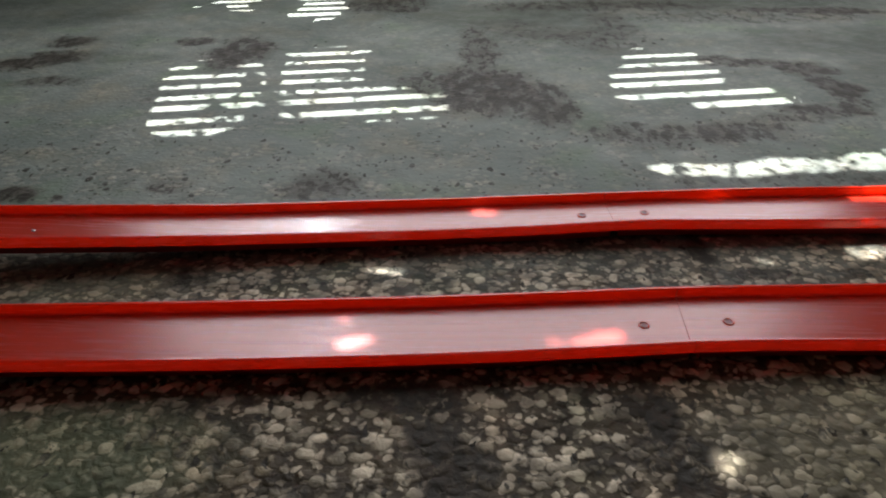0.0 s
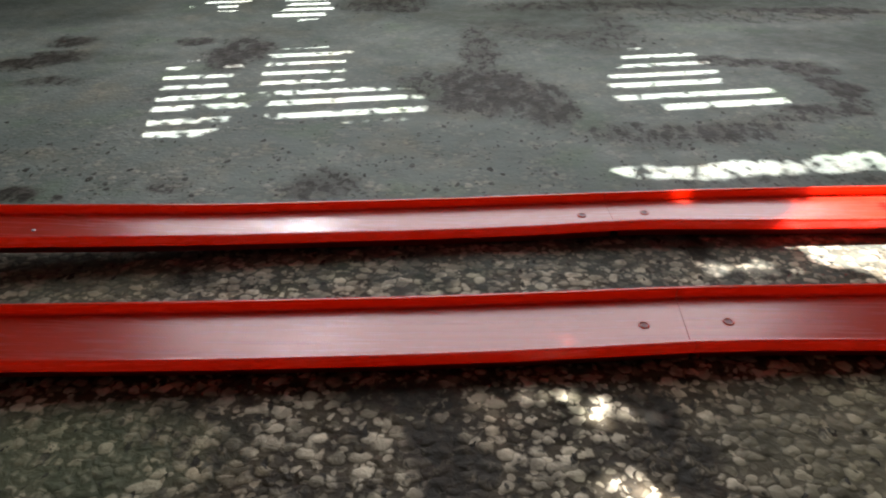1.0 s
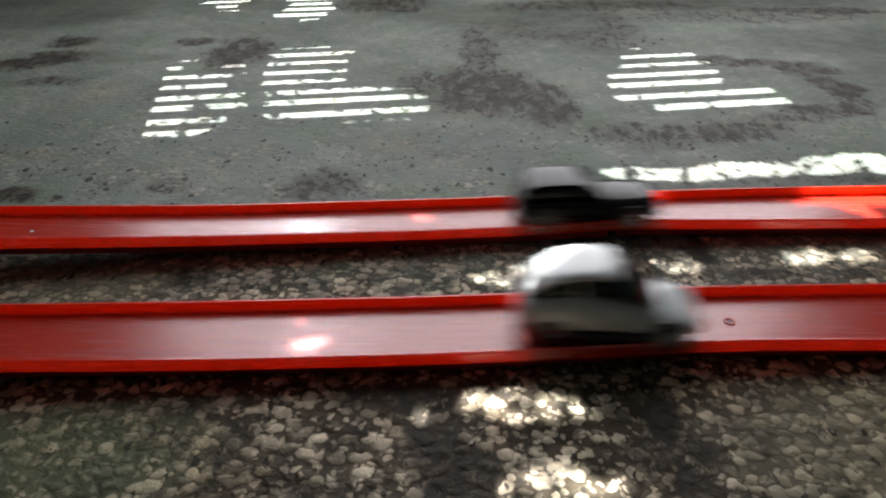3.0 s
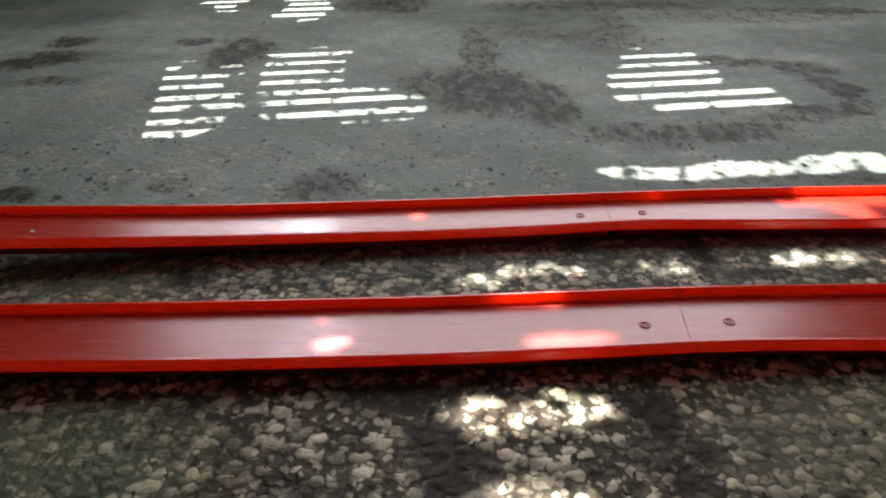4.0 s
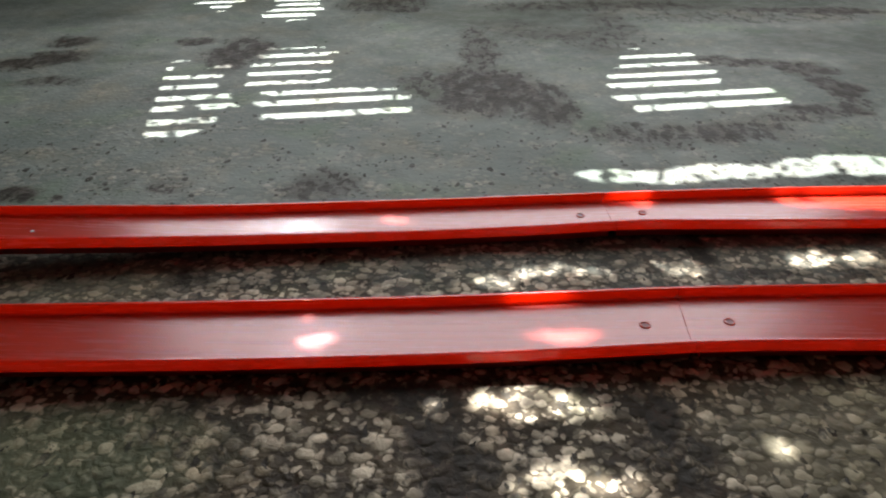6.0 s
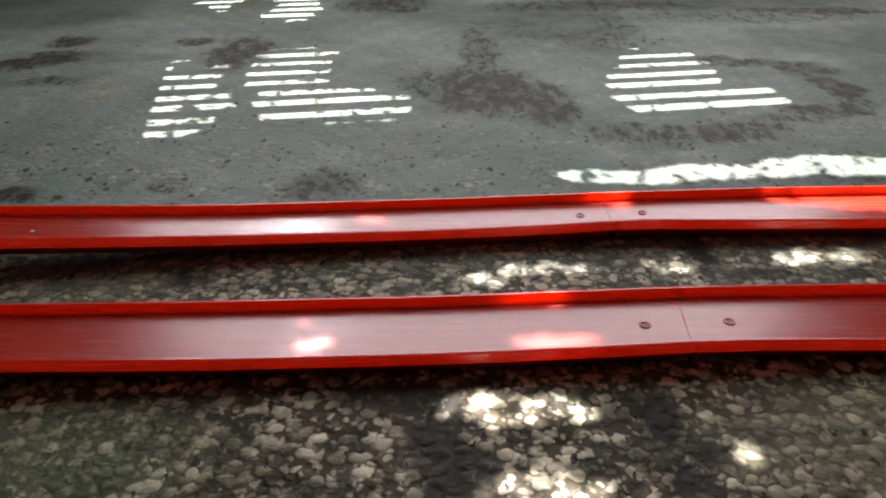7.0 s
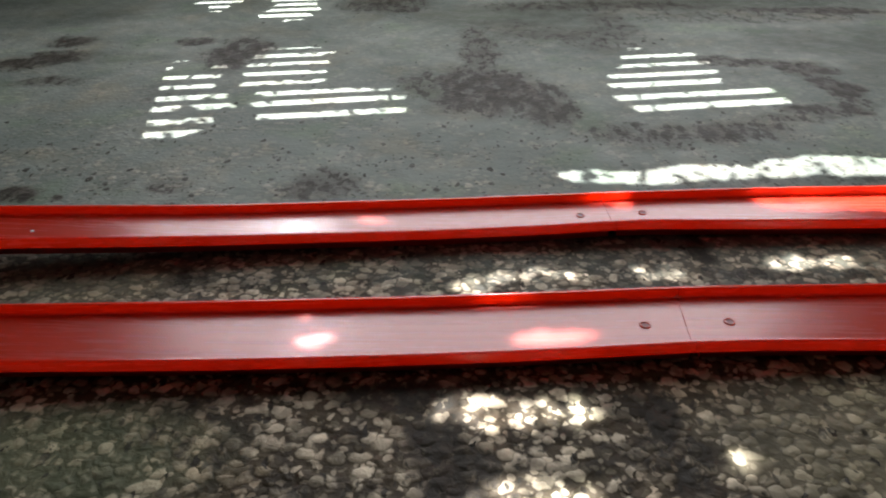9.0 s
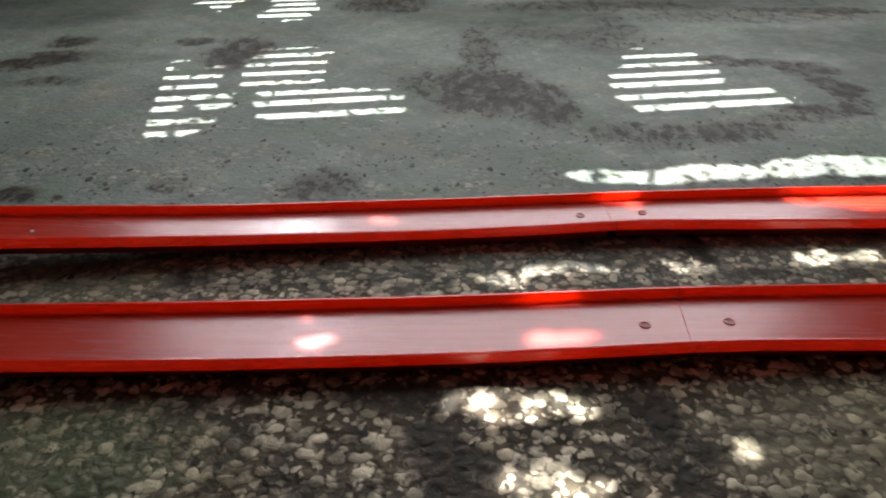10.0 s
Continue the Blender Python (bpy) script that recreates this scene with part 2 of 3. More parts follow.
BARK = plain("bark", (0.12, 0.085, 0.06), 0.85, grain=40, spread=0.4, bump=0.4)
SOIL = plain("garden_soil", (0.11, 0.10, 0.06), 0.95, grain=8, spread=0.4)
BLACK_PAINT = plain("black_car_paint", (0.008, 0.010, 0.010), 0.12, grain=200, spread=0.1, bump=0.0, spec=0.2)
WHITE_PAINT = plain("white_car_paint", (0.58, 0.64, 0.64), 0.25, grain=200, spread=0.05, bump=0.0, coat=0.7)
WINDOW_TINT = plain("tinted_window", (0.010, 0.020, 0.017), 0.12, grain=100, spread=0.1, bump=0.0, spec=0.35)
BASE_GREY = plain("dark_base_plastic", (0.02, 0.02, 0.021), 0.5)
CHROME = plain("chrome", (0.75, 0.75, 0.76), 0.15, 1.0, bump=0.0)
TYRE = plain("black_tyre_plastic", (0.012, 0.012, 0.012), 0.55)


# ---------------------------------------------------------------- mesh helpers
def box(bm, x0, x1, y0, y1, z0, z1):
    v = [bm.verts.new((x, y, z)) for x in (x0, x1) for y in (y0, y1) for z in (z0, z1)]
    for f in ((0, 1, 3, 2), (4, 6, 7, 5), (0, 4, 5, 1), (2, 3, 7, 6), (0, 2, 6, 4), (1, 5, 7, 3)):
        bm.faces.new([v[i] for i in f])
    return v


def boxed(*sizes, bevel=0.0):
    bm = bmesh.new()
    for b in sizes:
        box(bm, *b)
    if bevel:
        bmesh.ops.bevel(bm, geom=bm.edges[:], offset=bevel, segments=2, affect="EDGES", profile=0.5)
    return bm


def tube(bm, a, b, ra, rb, sides=10, caps=True):
    a, b = Vector(a), Vector(b)
    q = (b - a).to_track_quat("Z", "Y")
    rings = []
    for c, r in ((a, ra), (b, rb)):
        rings.append([bm.verts.new(c + q @ Vector((r * math.cos(t), r * math.sin(t), 0)))
                      for t in (2 * math.pi * i / sides for i in range(sides))])
    for i in range(sides):
        j = (i + 1) % sides
        bm.faces.new((rings[0][i], rings[0][j], rings[1][j], rings[1][i]))
    if caps:
        bm.faces.new(rings[0][::-1])
        bm.faces.new(rings[1])


def lathe(bm, profile, sides=20):
    """Revolve (radius, offset) pairs about the y axis."""
    rings = []
    for r, o in profile:
        rings.append([bm.verts.new((r * math.cos(t), o, r * math.sin(t)))
                      for t in (2 * math.pi * i / sides for i in range(sides))])
    for a, b in zip(rings, rings[1:]):
        for i in range(sides):
            j = (i + 1) % sides
            bm.faces.new((a[i], a[j], b[j], b[i]))
    bm.faces.new(rings[0][::-1])
    bm.faces.new(rings[-1])


def part(name, bm, material, parent=None, label="", smooth=False, m=None):
    bmesh.ops.recalc_face_normals(bm, faces=bm.faces)
    mesh = bpy.data.meshes.new(name)
    bm.to_mesh(mesh)
    bm.free()
    if smooth:
        for f in mesh.polygons:
            f.use_smooth = True
    mesh.materials.append(material)
    ob = new(name, mesh)
    ob.parent = parent
    if m is not None:
        ob.matrix_basis = m
    return tagged(ob, label)


# ---------------------------------------------------------------- the room
def structure(name, bm, material, label, category):
    ob = part(name, bm, material, None, m=ROOM)
    return tagged(ob, label, category, kind="structure")


def room():
    z0, z1, w, back, th = -0.92, 2.12, 2.3, -3.2, 0.14
    structure("floor", boxed((-w - th, w + th, back - th, 0, z0 - 0.1, z0)), FLOOR, "brown wooden kitchen floor", "floor")
    structure("ceiling", boxed((-w - th, w + th, back - th, th, z1, z1 + 0.1)), CEIL, "plain grey painted ceiling", "ceiling")
    structure("wall_window", boxed((-w - th, WIN_L, 0, th, z0, z1), (WIN_R, w + th, 0, th, z0, z1),
                                   (WIN_L, WIN_R, 0, th, z0, WIN_B), (WIN_L, WIN_R, 0, th, WIN_T, z1)),
              PLASTER, "dark grey plastered wall pierced by a wide window", "wall")
    structure("wall_back", boxed((-w - th, w + th, back - th, back, z0, z1)), PLASTER, "dark grey plain plastered wall", "wall")
    structure("wall_left", boxed((-w - th, -w, back, 0, z0, z1)), PLASTER, "dark grey plain plastered wall", "wall")
    structure("wall_right", boxed((w, w + th, back, 0, z0, z1)), PLASTER, "dark grey plain plastered wall", "wall")
    structure("ground", boxed((-60, 60, th, 90, z0 - 0.35, z0 - 0.25)), SOIL, "bare brown garden soil with sparse grass", "ground")
    win = structure("window_1", boxed((WIN_L, WIN_R, -0.02, 0.15, WIN_B, WIN_B + 0.012)), WHITE,
                    "white painted wooden window with an open slatted blind", "window")
    f = 0.022
    part("frame", boxed((WIN_L, WIN_L + f, 0.06, 0.11, WIN_B + 0.012, WIN_T), (WIN_R - f, WIN_R, 0.06, 0.11, WIN_B + 0.012, WIN_T),
                        (WIN_L + f, WIN_R - f, 0.06, 0.11, WIN_T - f, WIN_T)), WHITE, win)
    for x in (-0.360,):
        part("mullion", boxed((x - 0.020, x + 0.020, 0.060, 0.11, WIN_B + 0.012, WIN_T - f), bevel=0.003), WHITE, win)
    part("rail", boxed((WIN_L + f, WIN_R - f, 0.072, 0.098, 1.208, 1.238), bevel=0.003), WHITE, win)


def counter():
    top = new("kitchen_counter")
    top.matrix_basis = ROOM
    tagged(top, "grey-green speckled granite counter with darker mineral drifts", "counter")
    bm = bmesh.new()
    box(bm, -1.9, 1.9, -1.75, -0.004, -0.03, 0.0)
    bmesh.ops.bevel(bm, geom=bm.edges[:], offset=0.004, segments=3, affect="EDGES", profile=0.5)
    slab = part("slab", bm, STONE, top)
    # the stone's own grain lies square to the toy tracks
    slab.data.transform(ROOM)
    slab.matrix_parent_inverse = ROOM.inverted()
    part("base", boxed((-1.86, 1.86, -1.70, -0.004, -0.92, -0.0305)), CABINET, top, "plain brown painted cabinet base")


def blind():
    b = new("window_blind")
    b.matrix_basis = ROOM @ pose(0, 0.040, WIN_B + 0.012)
    tagged(b, "narrow cream slatted blind across the lower window", "blind")
    x0, x1 = WIN_L + 0.004, WIN_R - 0.004
    part("bottom_rail", boxed((x0, x1, -0.012, 0.012, 0.0, 0.014), bevel=0.001), SLAT, b)
    part("headrail", boxed((x0, x1, -0.022, 0.022, 0.948, 0.972), bevel=0.001), SLAT, b)
    bm = bmesh.new()
    n = 6
    rows = []
    for k in range(n + 1):
        t = k / n - 0.5
        rows.append([bm.verts.new((x, 0.046 * t, 0.003 * (0.25 - t * t) + dz)) for x in (x0, x1) for dz in (0, 0.0018)])
    for a, c in zip(rows, rows[1:]):
        bm.faces.new((a[0], a[2], c[2], c[0]))
        bm.faces.new((a[1], c[1], c[3], a[3]))
    for r in (rows[0], rows[-1]):
        bm.faces.new((r[0], r[1], r[3], r[2]))
    first = part("slat", bm, SLAT, b, m=pose(0, 0, 0.045, 46))
    for i in range(1, 21):
        o = new("slat", first.data)
        o.parent = b
        o.matrix_basis = pose(0, 0, 0.045 + 0.0435 * i + random.uniform(-0.0015, 0.0015), 46 + random.uniform(-3, 3), random.uniform(-0.15, 0.15))
    for i, x in enumerate((-0.45, 0.0, 0.45)):
        bm = bmesh.new()
        tube(bm, (x, 0.0172, 0.005), (x, 0.0172, 0.95), 0.0006, 0.0006, 6)
        part("cord", bm, WHITE, b)


# ---------------------------------------------------------------- the shrub outside
# gaps in the leaves, given by where their light falls on the counter: x, y, half sizes, clump
GAPS = [
    (-0.197, 0.487, 0.038, 0.048, 0), (-0.214, 0.560, 0.031, 0.048, 0), (-0.264, 0.830, 0.024, 0.040, 0),
    (-0.080, 0.502, 0.056, 0.034, 1), (-0.127, 0.585, 0.032, 0.060, 1), (-0.163, 0.808, 0.023, 0.055, 1),
    (0.168, 0.535, 0.031, 0.056, 2), (0.215, 0.512, 0.056, 0.036, 2), (0.196, 0.592, 0.036, 0.048, 2),
    (0.118, 0.378, 0.046, 0.007, 3), (0.185, 0.386, 0.050, 0.0075, 3), (0.250, 0.394, 0.050, 0.012, 3), (0.320, 0.388, 0.055, 0.023, 3),
    (0.240, 0.330, 0.066, 0.007, 3), (0.092, 0.331, 0.014, 0.004, 3), (-0.030, 0.308, 0.009, 0.0022, 3), (-0.015, 0.365, 0.008, 0.003, 3),
    (0.050, 0.276, 0.023, 0.0032, 4), (0.112, 0.278, 0.015, 0.0026, 4), (0.185, 0.284, 0.034, 0.0034, 4),
    (0.012, 0.266, 0.014, 0.0030, 4), (0.036, 0.2375, 0.022, 0.002, 4),
    (-0.043, 0.2095, 0.016, 0.0026, 6), (-0.066, 0.2236, 0.011, 0.0022, 6), (-0.134, 0.2010, 0.010, 0.0026, 6), (0.048, 0.2112, 0.026, 0.0028, 6),
    (0.030, 0.184, 0.034, 0.0050, 5), (0.097, 0.161, 0.014, 0.0036, 5), (0.124, 0.190, 0.006, 0.0018, 5), (-0.136, 0.171, 0.013, 0.0046, 7), (0.028, 0.147, 0.021, 0.0042, 5),
]

SPRAYS = [(-0.190, 0.130, 0.196, 0.232, 7000, 0.0065, 6, True), (-0.060, 0.150, 0.138, 0.196, 420, 0.0075, 5, False), (0.0, 0.235, 0.262, 0.292, 260, 0.0075, 4, False),
          (0.080, 0.370, 0.362, 0.420, 95, 0.0100, 3, False), (-0.260, -0.160, 0.430, 0.640, 170, 0.010, 0, False), (-0.160, -0.010, 0.450, 0.650, 230, 0.010, 1, False),
          (0.130, 0.280, 0.470, 0.650, 180, 0.009, 2, False)]


def shrub():
    """Leaf clumps of a shrub close outside the window, with gaps that let the sun in."""
    rng = np.random.default_rng(5)
    inv = ROOM.inverted()
    sun_r = inv.to_3x3() @ SUN
    z_soil = -0.92 - 0.25
    root = new("garden_shrub")
    root.matrix_basis = ROOM @ pose(0, 0.30, z_soil)
    tagged(root, "dense green leafy garden shrub outside the window", "shrub")
    base = Vector((0, 0.30, z_soil))
    bm = bmesh.new()
    stems = [(-0.9, 2.4), (-0.72, 2.9), (-0.12, 2.6), (0.12, 3.0), (0.45, 2.5), (0.7, 2.9)]
    for x, h in stems:
        a, lean = Vector((x * 0.2, 0.05, 0)), Vector((x, 0.06, h))
        for k in range(6):
            p0, p1 = a.lerp(lean, k / 6), a.lerp(lean, (k + 1) / 6)
            p0.x += 0.03 * math.sin(5 * k + x * 9)
            p1.x += 0.03 * math.sin(5 * (k + 1) + x * 9)
            tube(bm, p0, p1, 0.014 - 0.0018 * k, 0.014 - 0.0018 * (k + 1), 8)
    part("stem", bm, BARK, root, "brown bark stems", smooth=True)
    gaps = np.array([g[:4] for g in GAPS])
    owner = np.array([g[4] for g in GAPS])
    clumps = [[] for _ in range(8)]
    outline = np.array([(-0.5, 0), (-0.2, 0.23), (0.15, 0.25), (0.5, 0), (0.15, -0.25), (-0.2, -0.23)])
    probes = np.array([(a * 0.5, b * 0.25 * (1 - abs(a) * 0.8)) for a in np.linspace(-1, 1, 9) for b in (-1, -0.5, 0, 0.5, 1)])
    right = np.array(Vector((0, 0, 1)).cross(sun_r).normalized())
    up = np.array(sun_r.cross(Vector(right)).normalized())
    beam = np.array(sun_r)
    turn_m, turn_o = np.array(ROOM.to_3x3()), np.array(ROOM.translation)
    # large leaves over the whole, small ones where the light is finely broken
    for count, low, length in ((30000, 0.10, 0.085), (60000, 1.10, 0.034), (60000, 1.25, 0.015)):
        for start in range(0, count, 4000):
            n = min(4000, count - start)
            c = np.stack([rng.uniform(-1.0, 0.96, n), 0.17 + rng.uniform(0, 0.07, n), rng.uniform(low, 2.15, n)], 1)
            size = (length * (0.25 + 0.75 * rng.random(n) ** 1.6))[:, None]
            turn, tip, bend = rng.uniform(0, 6.28, n)[:, None], rng.uniform(-0.5, 0.5, n)[:, None], rng.uniform(-0.5, 0.5, n)[:, None]
            e1 = (right * np.cos(turn) + up * np.sin(turn) + beam * tip) * size
            e2 = (up * np.cos(turn) - right * np.sin(turn) + beam * bend) * size
            pts = c[:, None] + probes[None, :, :1] * e1[:, None] + probes[None, :, 1:] * e2[:, None]
            fall = (pts - beam * (pts[..., 2:] / beam[2])) @ turn_m.T + turn_o
            keep = np.ones(n, bool)
            limit = rng.uniform(0.8, 1.1, n)[:, None]
            for (gx, gy, rx, ry), own in zip(gaps, owner):
                k = 4 if own < 3 else 2
                stray = rng.random(n) < (0.005 if own < 2 else (0.07 if own > 3 else 0.03) if own > 2 and length < 0.02 else 0.0)
                keep &= (np.abs((fall[..., 0] - gx) / rx) ** k + np.abs((fall[..., 1] - gy) / ry) ** k > limit).all(1) | stray
            # leaves well clear of every gap stay on the inner twigs, which hardly move
            inner = np.ones(n, bool)
            for gx, gy, rx, ry in gaps:
                inner &= (((fall[..., 0] - gx) / (rx + 0.06)) ** 2 + ((fall[..., 1] - gy) / (ry + 0.012)) ** 2 > 1).all(1)
            mid = fall[:, len(probes) // 2, :2]
            near = np.argmin(((mid[:, None] - gaps[None, :, :2]) ** 2).sum(2), 1)
            shape = c[:, None] + outline[None, :, :1] * e1[:, None] + outline[None, :, 1:] * e2[:, None] - np.array(base)
            for k in np.flatnonzero(keep):
                clumps[7 if inner[k] and k % 3 else owner[near[k]]].append(shape[k])
    # loose twigs, added out of view to swing across and shade the finer gaps: where their shade falls at rest
    for x0, x1, y0, y1, count in ((-0.025, 0.085, 0.138, 0.190, 2200), (0.015, 0.150, 0.262, 0.292, 1500), (-0.165, -0.105, 0.158, 0.184, 1300), (0.068, 0.150, 0.153, 0.171, 1500)):
        n = count
        ground_p = np.stack([rng.uniform(x0, x1, n), rng.uniform(y0, y1, n), np.zeros(n)], 1)
        local = (ground_p - turn_o) @ turn_m
        depth = 0.25 + rng.uniform(0, 0.03, n)
        c = local + beam * ((depth - local[:, 1]) / beam[1])[:, None]
        size = (0.020 * (0.4 + 0.6 * rng.random(n)))[:, None]
        turn = rng.uniform(0, 6.28, n)[:, None]
        e1 = (right * np.cos(turn) + up * np.sin(turn)) * size
        e2 = (up * np.cos(turn) - right * np.sin(turn)) * size
        shape = c[:, None] + outline[None, :, :1] * e1[:, None] + outline[None, :, 1:] * e2[:, None] - np.array(base)
        clumps.append(list(shape))
    # tiny leaves, added to shape the sun patches: a close screen round the narrowest gaps, thin sprays that dapple the
    # wider ones; where their shade falls, count, size, clump, closed
    for x0, x1, y0, y1, n, length, own, closed in SPRAYS:
        ground_p = np.stack([rng.uniform(x0, x1, n), rng.uniform(y0, y1, n), np.zeros(n)], 1)
        if closed:
            clear = np.ones(n, bool)
            for gx, gy, rx, ry in gaps[owner == own]:
                clear &= ((ground_p[:, 0] - gx) / (rx + length * 0.4)) ** 2 + ((ground_p[:, 1] - gy) / (ry + length * 0.4)) ** 2 > 1
            ground_p = ground_p[clear]
            n = len(ground_p)
        local = (ground_p - turn_o) @ turn_m
        c = local + beam * ((0.165 + rng.uniform(0, 0.02, n) - local[:, 1]) / beam[1])[:, None]
        size = (length * rng.uniform(0.6, 1.1, n))[:, None]
        turn = rng.uniform(0, 6.28, n)[:, None]
        e1 = (right * np.cos(turn) + up * np.sin(turn)) * size
        e2 = (up * np.cos(turn) - right * np.sin(turn)) * size
        clumps[own] += list(c[:, None] + outline[None, :, :1] * e1[:, None] + outline[None, :, 1:] * e2[:, None] - np.array(base))
    made = []
    for leaves in clumps:
        verts, faces = [], []
        for pts in leaves:
            k = len(verts)
            verts += [tuple(p) for p in pts]
            faces += [(k, k + 1, k + 2, k + 3), (k, k + 3, k + 4, k + 5)]
        mesh = bpy.data.meshes.new("leaf_clump")
        mesh.from_pydata(verts, [], faces)
        mesh.materials.append(LEAF)
        ob = new("leaf_clump", mesh)
        ob.parent = root
        tagged(ob, kind="stuff")
        made.append(ob)
    return made


# ---------------------------------------------------------------- the toy tracks
# where each lane runs: x, y of the lane's near and far side, height
NEAR_LINE = [(-1.4500, 0.1700, 0.2060, 0.0065), (-0.6000, 0.1860, 0.2200, 0.0150), (-0.1807, 0.1949, 0.2272, 0.0105),
    (-0.0908, 0.1990, 0.2339, 0.0075), (0.0000, 0.2037, 0.2390, 0.0065), (0.0522, 0.2062, 0.2413, 0.0072),
    (0.1029, 0.2084, 0.2425, 0.0090), (0.1505, 0.2110, 0.2455, 0.0075), (0.1926, 0.2112, 0.2471, 0.0070),
    (0.6000, 0.2190, 0.2550, 0.0065), (1.3000, 0.2370, 0.2730, 0.0065)]
FAR_LINE = [(-1.4500, 0.2400, 0.2720, 0.0300), (-0.6000, 0.2590, 0.2890, 0.0240), (-0.2206, 0.2742, 0.3038, 0.0150),
    (-0.1116, 0.2849, 0.3141, 0.0100), (0.0000, 0.2967, 0.3274, 0.0065), (0.0656, 0.3010, 0.3313, 0.0072),
    (0.0909, 0.3028, 0.3302, 0.0088), (0.1590, 0.3050, 0.3380, 0.0072), (0.2441, 0.3080, 0.3421, 0.0065),
    (0.6000, 0.3140, 0.3500, 0.0065), (1.3000, 0.3320, 0.3680, 0.0065)]


class Lane:
    def __init__(self, line, wall, joint):
        self.x, self.n, self.f, self.z = (np.array([r[i] for r in line]) for i in range(4))
        self.wall, self.joint = wall, joint

    def at(self, x):
        """Near side, far side and height of the lane at x."""
        s = np.linspace(-0.022, 0.022, 9) + x
        return tuple(float(np.interp(s, self.x, c).mean()) for c in (self.n, self.f, self.z))

    def stance(self, x):
        n, f, z = self.at(x)
        n2, f2, z2 = self.at(x + 0.02)
        return (n + f) / 2, z, math.degrees(math.atan2((n2 + f2 - n - f) / 2, 0.02)), -math.degrees(math.atan2(z2 - z, 0.02))


NEAR = Lane(NEAR_LINE, 0.0048, 0.0985)
FAR = Lane(FAR_LINE, 0.0048, 0.0870)


def track_section(lane, x0, x1, skew0, skew1, parent):
    h = lane.wall
    side = [(0.0005, 0.0), (0.0, 0.0005), (0.0, h - 0.0006), (-0.0003, h - 0.0001), (-0.0009, h), (-0.0015, h - 0.0002), (-0.0018, h - 0.0008),
            (-0.0017, 0.0), (-0.0012, -0.0009), (-0.0004, -0.0012)]
    bm = bmesh.new()
    rings = []
    count = max(12, int((x1 - x0) / 0.008))
    for i in range(count + 1):
        t = i / count
        x = x0 + (x1 - x0) * t
        ring = []
        n, f, z = lane.at(x)
        prof = [(n + a, z + b) for a, b in reversed(side)] + [(f - a, z + b) for a, b in side]
        for y, zz in prof:
            v = (y - n) / (f - n) - 0.5
            skew = v * (skew0 * max(0, 1 - t * count / 3) + skew1 * max(0, 1 - (1 - t) * count / 3))
            ring.append(bm.verts.new((x + skew, y, zz)))
        rings.append(ring)
    k = len(rings[0])
    for a, b in zip(rings, rings[1:]):
        for i in range(k):
            j = (i + 1) % k
            bm.faces.new((a[i], b[i], b[j], a[j]))
    bm.faces.new(rings[0])
    bm.faces.new(rings[-1][::-1])
    return part("track_section", bm, RED, parent, smooth=False)


def underside(lane, x0, x1, section):
    """An added solid strip below a section's floor, which deepens the shade under the track."""
    bm = bmesh.new()
    rings = []
    count = max(8, int((x1 - x0) / 0.02))
    for i in range(count + 1):
        x = x0 + (x1 - x0) * i / count
        n, f, z = lane.at(x)
        rings.append([bm.verts.new((x, y, zz)) for y, zz in ((n + 0.0010, z - 0.0014), (f - 0.0010, z - 0.0014), (f - 0.002, z - 0.0060), (n + 0.002, z - 0.0060))])
    for a, b in zip(rings, rings[1:]):
        for i in range(4):
            j = (i + 1) % 4
            bm.faces.new((a[i], b[i], b[j], a[j]))
    bm.faces.new(rings[0])
    bm.faces.new(rings[-1][::-1])
    part("shade_strip", bm, PIN, section, "added dark red strip that blocks light under the floor")


def track(lane, name_label, joints, skew):
    root = new("toy_track")
    tagged(root, name_label, "toy track", group="toy race tracks")
    ends = [-1.40] + joints + [1.28]
    sections = []
    for a, b in zip(ends, ends[1:]):
        sections.append(track_section(lane, a + 0.00012, b - 0.00012, skew, skew, root))
        underside(lane, a + 0.002, b - 0.002, sections[-1])
    for j, section in zip(joints, sections):
        n, f, z = lane.at(j)
        y = (n + f) / 2
        part("connector", boxed((j - 0.018, j + 0.018, y - 0.010, y + 0.010, z - 0.0042, min(lane.at(j - 0.018)[2], lane.at(j + 0.018)[2]) - 0.0013), bevel=0.0003), PIN, section, "dark red joining tongue")
    for e in (-1.37, 1.25):
        n, f, z = lane.at(e)
        y = (n + f) / 2
        part("support_foot", boxed((e - 0.02, e + 0.02, y - 0.012, y + 0.012, 0.0, z - 0.0013), bevel=0.0003), RED, root)
    return root, sections


def stud(lane, x, y, parent):
    """A round peg hole with a raised lip in the lane floor."""
    z = lane.at(x)[2]
    bm = bmesh.new()
    ring = []
    for r, h in ((0.0024, 0.00005), (0.0022, 0.0004), (0.0018, 0.0004), (0.0016, 0.0001)):
        ring.append([bm.verts.new((x + r * math.cos(t), y + r * math.sin(t), z + h)) for t in (2 * math.pi * i / 18 for i in range(18))])
    for a, b in zip(ring, ring[1:]):
        for i in range(18):
            j = (i + 1) % 18
            bm.faces.new((a[i], a[j], b[j], b[i]))
    lip = part("peg_hole", bm, RED, parent, "round peg hole with a raised lip", smooth=True)
    bm = bmesh.new()
    tube(bm, (x, y, z - 0.001), (x, y, z + 0.00012), 0.0017, 0.0017, 18)
    part("peg", bm, PIN, parent, "dark red peg end")
    return lip


